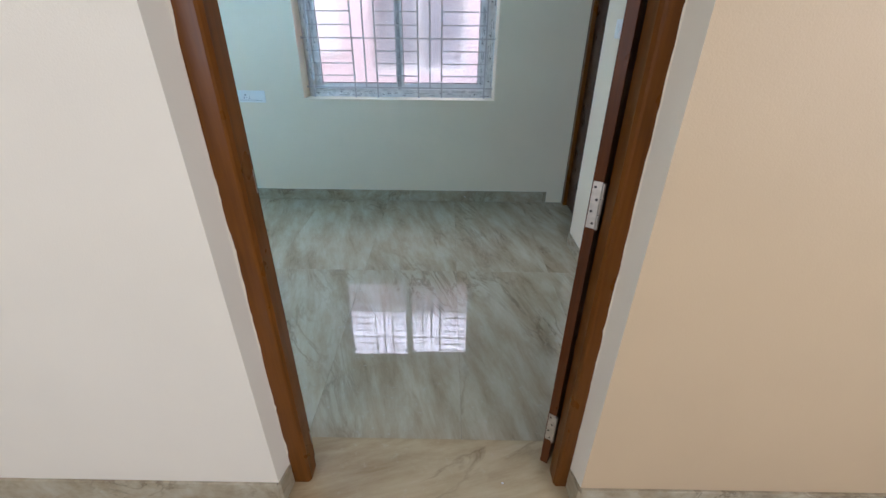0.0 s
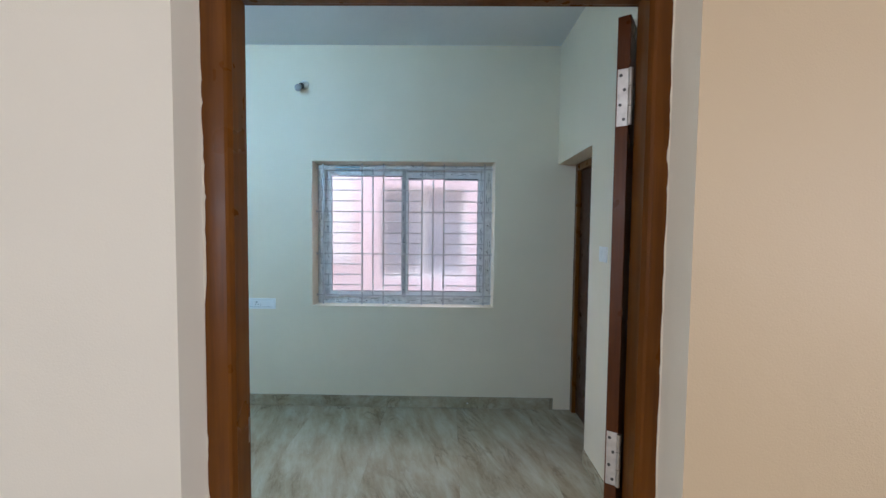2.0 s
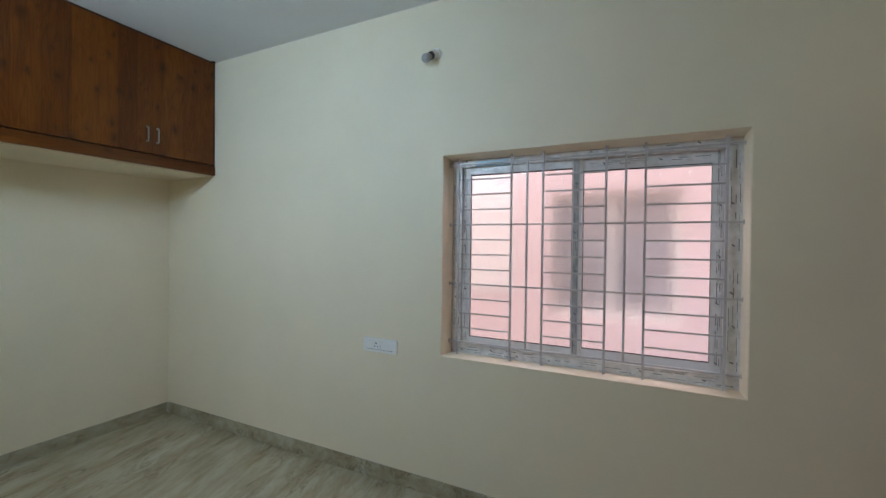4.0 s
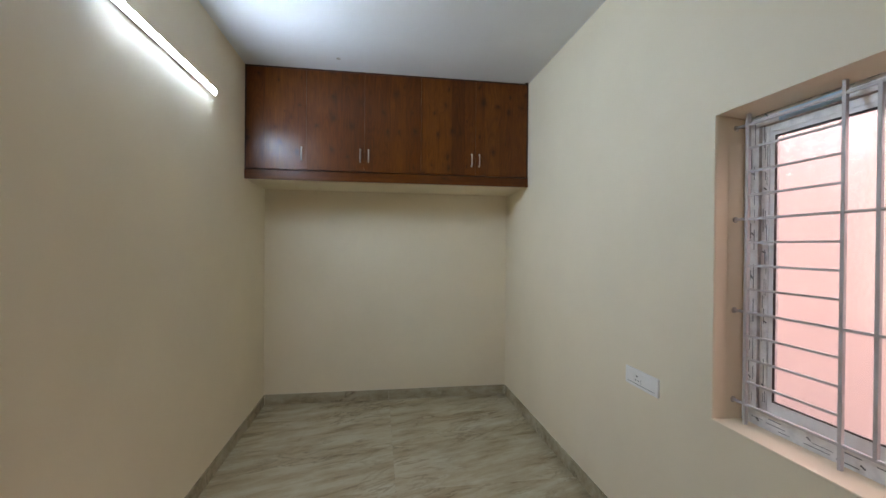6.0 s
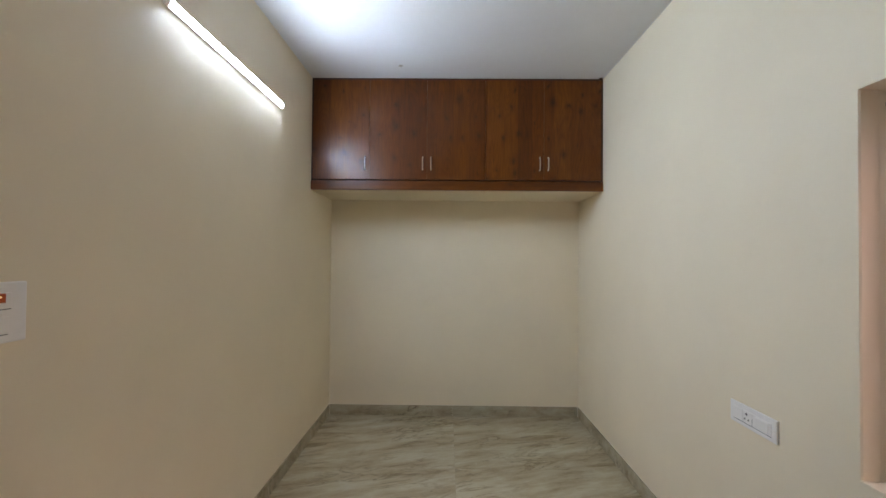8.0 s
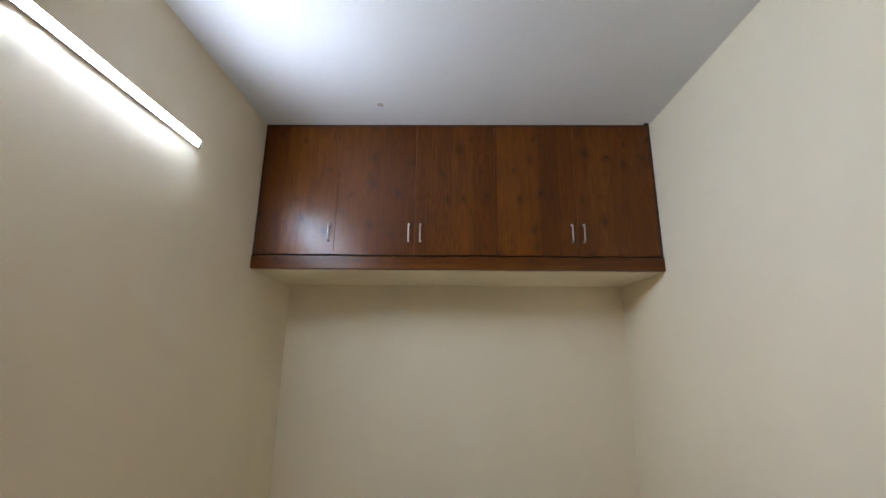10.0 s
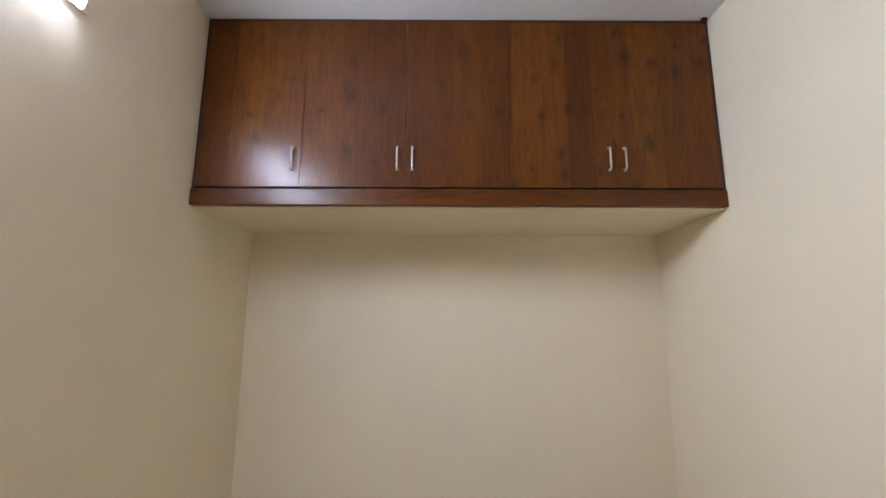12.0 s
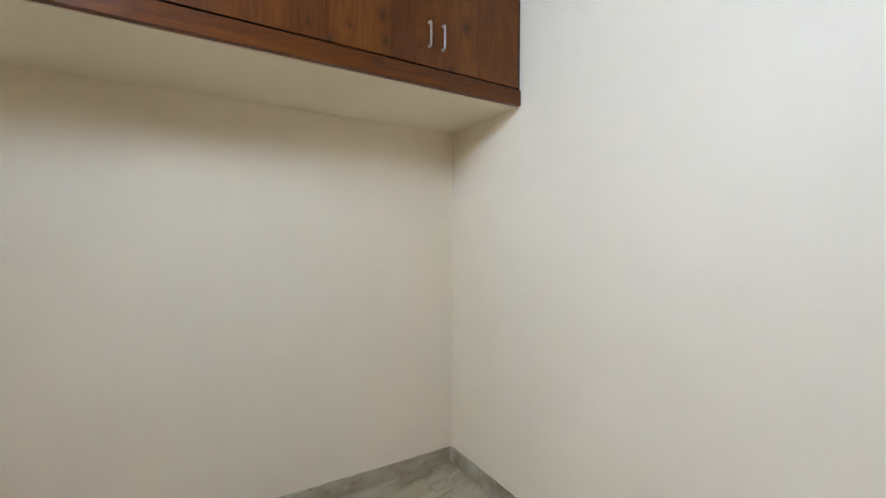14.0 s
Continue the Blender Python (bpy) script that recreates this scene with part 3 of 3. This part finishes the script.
part("head", box((2.195, -0.842, 2.028), (2.275, -0.062, 2.086), 0.004), TEAK, side, "brown varnished frame head")
part("leaf", box((2.225, -0.838, 0.012), (2.257, -0.066, 2.024), 0.002), DARK_WOOD, side, "dark brown flush leaf")

# ---- loft cabinet ----
cab = thing("loft_cabinet", "reddish brown wood-print loft cabinet with five flush doors", "cabinet", (-2.15, -1.22, 2.113))
O = Vector((2.15, 1.22, -2.113))


def cpart(name, bm, material, parent=None, label=""):
    if parent is None:
        parent = cab
        bmesh.ops.translate(bm, verts=bm.verts, vec=O)
    return part(name, bm, material, parent, label)


cpart("rail", box((-2.172, Y0 + 0.003, 2.112), (-2.143, -0.003, 2.188), 0.0025), LAMINATE_RAIL, label="wood-print bottom rail")
cpart("carcass", box((-2.40, Y0 + 0.003, 2.1885), (-2.172, -0.003, H - 0.003)), CARCASS, label="dark cabinet carcass")
cpart("side_strip", box((-2.170, Y0 + 0.003, 2.1885), (-2.152, Y0 + 0.014, H - 0.003), 0.001), CARCASS, label="dark edge strip")
cpart("side_strip", box((-2.170, -0.016, 2.1885), (-2.152, -0.003, H - 0.003), 0.001), CARCASS, label="dark edge strip")
cpart("top_strip", box((-2.170, Y0 + 0.015, H - 0.016), (-2.152, -0.017, H - 0.003), 0.001), CARCASS, label="dark edge strip")
cpart("corner_block", box((-2.151, -0.040, H - 0.017), (-2.128, -0.016, H - 0.001), 0.002), CARCASS, label="small dark block at the corner")


def bow(y, z0, z1, stand=0.019, r=0.0050, bend=0.009):
    """D-shaped pull: one round rod bent at both ends, with small feet on the door."""
    bm = bmesh.new()
    x0 = -2.1505
    line = [(x0, z0)]
    for cz, a0 in ((z0 + bend, -90), (z1 - bend, 0)):
        for k in range(6):
            a = radians(a0 + 18 * k)
            line.append((x0 + stand - bend + bend * math.cos(a), cz + bend * math.sin(a)))
    line.append((x0, z1))
    rings = []
    for i, (x, z) in enumerate(line):
        (xa, za), (xb, zb) = line[max(i - 1, 0)], line[min(i + 1, len(line) - 1)]
        t = Vector((xb - xa, 0, zb - za)).normalized()
        n = Vector((t.z, 0, -t.x))
        rings.append([bm.verts.new(Vector((x, y, z)) + (n * math.cos(q) + Vector((0, 1, 0)) * math.sin(q)) * r) for q in (2 * math.pi * k / 10 for k in range(10))])
    for p, q in zip(rings, rings[1:]):
        for k in range(10):
            bm.faces.new((p[k], p[(k + 1) % 10], q[(k + 1) % 10], q[k]))
    for z in (z0, z1):
        bm_rod(bm, (x0, y, z), (x0 + 0.003, y, z), 0.0075, 12, 0.0065)
    return bm


SEAMS = (-2.425, -1.950, -1.469, -0.981, -0.493, -0.017)
HANDLES = (-1.986, -1.504, -1.434, -0.528, -0.458)
for k, (a, b) in enumerate(zip(SEAMS, SEAMS[1:])):
    bm = box((-2.168, a + 0.0006, 2.1990), (-2.150, b - 0.0006, H - 0.018), 0.0005)
    leaf_k = cpart("door", bm, LAMINATE, label="wood-print flush door")
    y = HANDLES[k]
    hb = bow(y, 2.284, 2.388)
    bmesh.ops.translate(hb, verts=hb.verts, vec=O)
    part("handle", hb, CHROME, leaf_k, "bent chrome bar handle", True)

# ---- fittings ----
tube = thing("tube_light", "lit white batten tube light on the wall", "light", (-0.92, Y0, 2.58))
L = 0.585
part("housing", box((-L, 0.0, -0.012), (L, 0.007, 0.012), 0.002), PLASTIC, tube, "slim white batten housing")
# shallow domed diffuser in two halves beside a narrow ridge, turned a little towards the floor
TURN = Matrix.Translation((0, 0.011, 0)) @ Matrix.Rotation(radians(-14), 4, "X")
R, HALF = 0.0500, radians(20)


def dome(a0, a1):
    """Section of the diffuser between two angles from its middle."""
    rim = [(0.0065 + R * (math.cos(a) - math.cos(HALF)), R * math.sin(a)) for a in (a0 + (a1 - a0) * k / 6 for k in range(7))]
    return rim + [(0.006, rim[-1][1]), (0.006, rim[0][1])]


def tube_run(outline, x0, x1):
    """Straight run of a section (y, z) along the batten."""
    bm = bmesh.new()
    ends = [[bm.verts.new(TURN @ Vector((x, y, z))) for y, z in outline] for x in (x0, x1)]
    n = len(outline)
    for k in range(n):
        bm.faces.new((ends[0][k], ends[0][(k + 1) % n], ends[1][(k + 1) % n], ends[1][k]))
    bm.faces.new(ends[0])
    bm.faces.new(ends[1][::-1])
    return bm


part("tray", tube_run([(-0.004, 0.0185), (0.0055, 0.0185), (0.0055, -0.0185), (-0.004, -0.0185)], -L + 0.004, L - 0.004), PLASTIC, tube, "white diffuser tray")
for a0, a1 in ((-HALF, -0.014), (0.014, HALF)):
    part("diffuser", tube_run(dome(a0, a1), -L + 0.012, L - 0.012), TUBE_GLOW, tube, "glowing cool white diffuser")
part("ridge", tube_run([(0.0058, 0.0007), (0.0100, 0.0007), (0.0100, -0.0007), (0.0058, -0.0007)], -L + 0.012, L - 0.012), worn_plain("grey_batten_ridge", (0.55, 0.56, 0.57), 0.5), tube, "grey middle ridge")
for e in (-1, 1):
    cap = tube_run([(-0.004, 0.0195), (0.006, 0.0195), (0.0120, 0.012), (0.0120, -0.012), (0.006, -0.0195), (-0.004, -0.0195)], e * L - 0.0115, e * L + 0.0115)
    part("end_cap", cap, PLASTIC, tube, "white end cap")

bulb = thing("bulb_holder", "white angled lamp holder with an unlit pale bulb on the wall", "lamp holder", (-0.070, 0.0, 2.728))
part("base", rod((0, 0, 0), (0, -0.022, 0), 0.036, 28, 0.030), PLASTIC, bulb, "round white wall base")
t = Vector((-0.36, -0.72, -0.58)).normalized()
p0 = Vector((0, -0.018, 0))
part("neck", rod(p0, p0 + t * 0.030, 0.023, 24, 0.020), PLASTIC, bulb)
part("ring", rod(p0 + t * 0.030, p0 + t * 0.043, 0.0235, 24), BLACK, bulb, "black holder ring")
bm = bmesh.new()
bm_rod(bm, p0 + t * 0.043, p0 + t * 0.066, 0.015, 20, 0.024)
bmesh.ops.create_uvsphere(bm, u_segments=24, v_segments=14, radius=0.028, matrix=Matrix.Translation(p0 + t * 0.082))
bulb_glass = worn_plain("frosted_bulb_glass", (0.86, 0.87, 0.85), 0.22, 0.0, 0.03)
bulb_glass.node_tree.nodes["Principled BSDF"].inputs["Transmission Weight"].default_value = 0.55
part("glass_bulb", bm, bulb_glass, bulb, "unlit frosted bulb", smooth=True)


def socket_plate():
    """Long plate on the window wall with two sockets' worth of modules."""
    s = thing("socket_plate", "white plastic socket plate low on the window wall", "socket", (-0.463, 0.0, 0.888))
    part("plate", box((-0.132, -0.011, -0.046), (0.132, 0.0, 0.046), 0.004), PLASTIC, s)
    for a, b in ((-0.106, -0.052), (-0.050, 0.004), (0.006, 0.106)):
        part("module", box((a, -0.0135, -0.026), (b, -0.010, 0.026), 0.0012), PLASTIC, s)
    for x, z in ((-0.037, -0.008), (-0.016, -0.008)):
        part("pin_hole", rod((x, -0.0142, z), (x, -0.012, z), 0.004, 10), BLACK, s)
    part("earth_hole", rod((-0.027, -0.0142, 0.013), (-0.027, -0.012, 0.013), 0.0058, 12), RECESS_SHADE, s)
    part("rocker", box((0.020, -0.0165, -0.021), (0.094, -0.0130, 0.021), 0.0015), PLASTIC, s, "wide white rocker")
    # dark strips painted for the shade between and below the modules
    part("gap", box((0.0042, -0.0138, -0.024), (0.0058, -0.0128, 0.006)), RECESS_SHADE, s)
    part("gap", box((-0.106, -0.0126, -0.0285), (0.106, -0.0112, -0.0265)), RECESS_SHADE, s)
    return s


socket_plate()


def switch_board():
    """Two-row plate beside the door: wide switch with a lit neon above, socket and two rockers below."""
    s = thing("switch_board", "white two-row switch board with an orange indicator", "switch", (0.300, Y0, 1.409))
    # seen from the room, local x grows towards the door
    part("plate", box((-0.114, 0.0, -0.079), (0.114, 0.011, 0.079), 0.0045), PLASTIC, s)
    part("module", box((-0.072, 0.010, 0.010), (0.062, 0.0135, 0.052), 0.001), PLASTIC, s, "wide upper switch module")
    part("rocker", box((-0.046, 0.013, 0.014), (0.036, 0.0175, 0.050), 0.0015), PLASTIC, s, "wide white rocker")
    part("indicator", box((-0.053, 0.0132, 0.026), (-0.034, 0.0185, 0.050), 0.001), NEON, s, "lit orange indicator")
    part("lamp_dot", rod((-0.040, 0.0182, 0.041), (-0.040, 0.0189, 0.041), 0.0028, 10), emitter("glowing_neon_dot", (1.0, 0.55, 0.15), 1.2), s, "bright orange glow point")
    # dark strip painted for the shade under the upper module
    part("gap", box((-0.072, 0.0112, 0.0078), (0.062, 0.0128, 0.0098)), RECESS_SHADE, s)
    part("socket", box((0.024, 0.010, -0.054), (0.066, 0.0135, -0.010), 0.001), PLASTIC, s, "small three-pin socket")
    for x, z in ((0.046, -0.020), (0.055, -0.040), (0.036, -0.040)):
        part("pin_hole", rod((x, 0.0125, z), (x, 0.0142, z), 0.0032, 10), BLACK, s)
    part("rocker", box((-0.020, 0.0105, -0.054), (0.020, 0.0165, -0.012), 0.0015), PLASTIC, s)
    part("rocker", box((-0.066, 0.0105, -0.052), (-0.025, 0.0145, -0.010), 0.0015), PLASTIC, s)
    # the same painted shade under the lower row
    part("gap", box((-0.066, 0.0112, -0.0575), (0.066, 0.0126, -0.0555)), RECESS_SHADE, s)
    return s


switch_board()
sp = thing("wall_switch", "small white switch plate on the short wall", "switch", (X1, -1.075, 1.405))
part("plate", box((-0.010, -0.055, -0.045), (0.0, 0.055, 0.045), 0.003), PLASTIC, sp)
part("rocker", box((-0.0145, 0.004, -0.024), (-0.009, 0.036, 0.024), 0.001), PLASTIC, sp)
part("rocker", box((-0.0135, -0.034, -0.024), (-0.009, 0.0, 0.024), 0.001), PLASTIC, sp)

# ---- skirting and tiles ----


def skirting(name, a, b, out, length=1.2):
    """Tile strips 10 cm high along the wall from a to b; out is the way into the room."""
    base = thing(name, "polished marble tile skirting along the wall foot", "skirting", (*a, 0), kind="structure")
    a, b, out = Vector((*a, 0)), Vector((*b, 0)), Vector((*out, 0))
    run, way = (b - a).length, (b - a).normalized()
    s = 0.0
    while s < run - 0.01:
        e = min(s + length, run)
        p, q = way * (s + 0.0008), way * (e - 0.0008) + out * 0.009
        lo = [min(p[i], q[i]) for i in range(3)]
        hi = [max(p[i], q[i]) for i in range(3)]
        lo[2], hi[2] = 0.001, 0.100
        part("tile_strip", box(lo, hi, 0.0012), SKIRT, base)
        s = e
    return base


north_base = skirting("baseboard_north", (X0 + 0.01, Y1), (X1, Y1), (0, -1))
# small white disc on the skirting's face
part("white_spot", rod((1.317 - X0 - 0.01, -0.0088, 0.046), (1.317 - X0 - 0.01, -0.0102, 0.046), 0.006, 9, 0.004), UPVC, north_base, "small white spot")
skirting("baseboard_west", (X0, Y0 + 0.01), (X0, Y1 - 0.01), (1, 0))
skirting("baseboard_south", (0.618, Y0), (X0 + 0.01, Y0), (0, 1))
skirting("baseboard_east", (X1, Y0 + 0.01), (X1, -0.824), (-1, 0))
skirting("baseboard_hall", (0.617, WALL_Y), (HX0, WALL_Y), (0, -1))
skirting("baseboard_hall_side", (1.600, WALL_Y), (HX1, WALL_Y), (0, -1))
for x, xb in ((0.617, 0.631), (1.600, 1.584)):
    s = 1 if x < 1 else -1
    bm = prism([(x, WALL_Y - 0.009), (x + s * 0.009, WALL_Y - 0.006), (xb + s * 0.003, -2.6535), (xb, -2.6535), (x, WALL_Y)], 0.001, 0.10)
    tagged(part("baseboard_reveal", bm, SKIRT), "short marble skirting piece in the door reveal", "skirting", kind="structure")

TILE_MESH = {}


def tile(x0, y0, x1, y1, across=False, stone=TILE):
    w, h = round(x1 - x0, 4), round(y1 - y0, 4)
    if across:
        w, h = h, w
    if (w, h) not in TILE_MESH:
        TILE_MESH[w, h] = to_mesh("tile", box((0.0003, 0.0003, -0.011), (w - 0.0003, h - 0.0003, 0.0), 0.0004), stone)
    ob = new("tile", TILE_MESH[w, h])
    ob.location = (x1, y0, 0) if across else (x0, y0, 0)
    ob.rotation_euler.z = radians(90) if across else 0.0
    ob.parent = floor


def tiled(xs, ys):
    for a, b in zip(xs, xs[1:]):
        for c, e in zip(ys, ys[1:]):
            tile(a, c, b, e)


xs = [X0] + [X0 + 0.41 + 0.6 * k for k in range(8)] + [X1]
tiled(xs, [-2.472, -1.222, -0.001])
tiled([X1, X1 + 0.26], [-0.9, 0.0])
tile(0.60, WALL_Y, 1.64, -2.472, True, THRESHOLD)
tiled([HX0 + 0.6 * k for k in range(11)] + [HX1], [-6.3, -5.1, -3.9, WALL_Y])

# a small white speck on the threshold
bm = bmesh.new()
bmesh.ops.create_icosphere(bm, subdivisions=1, radius=0.004, matrix=Matrix.Translation((1.362, -2.646, 0.0032)) @ Matrix.Diagonal((1.3, 0.8, 0.8, 1)))
tagged(part("white_speck", bm, UPVC), "small white speck on the marble threshold", "crumb")
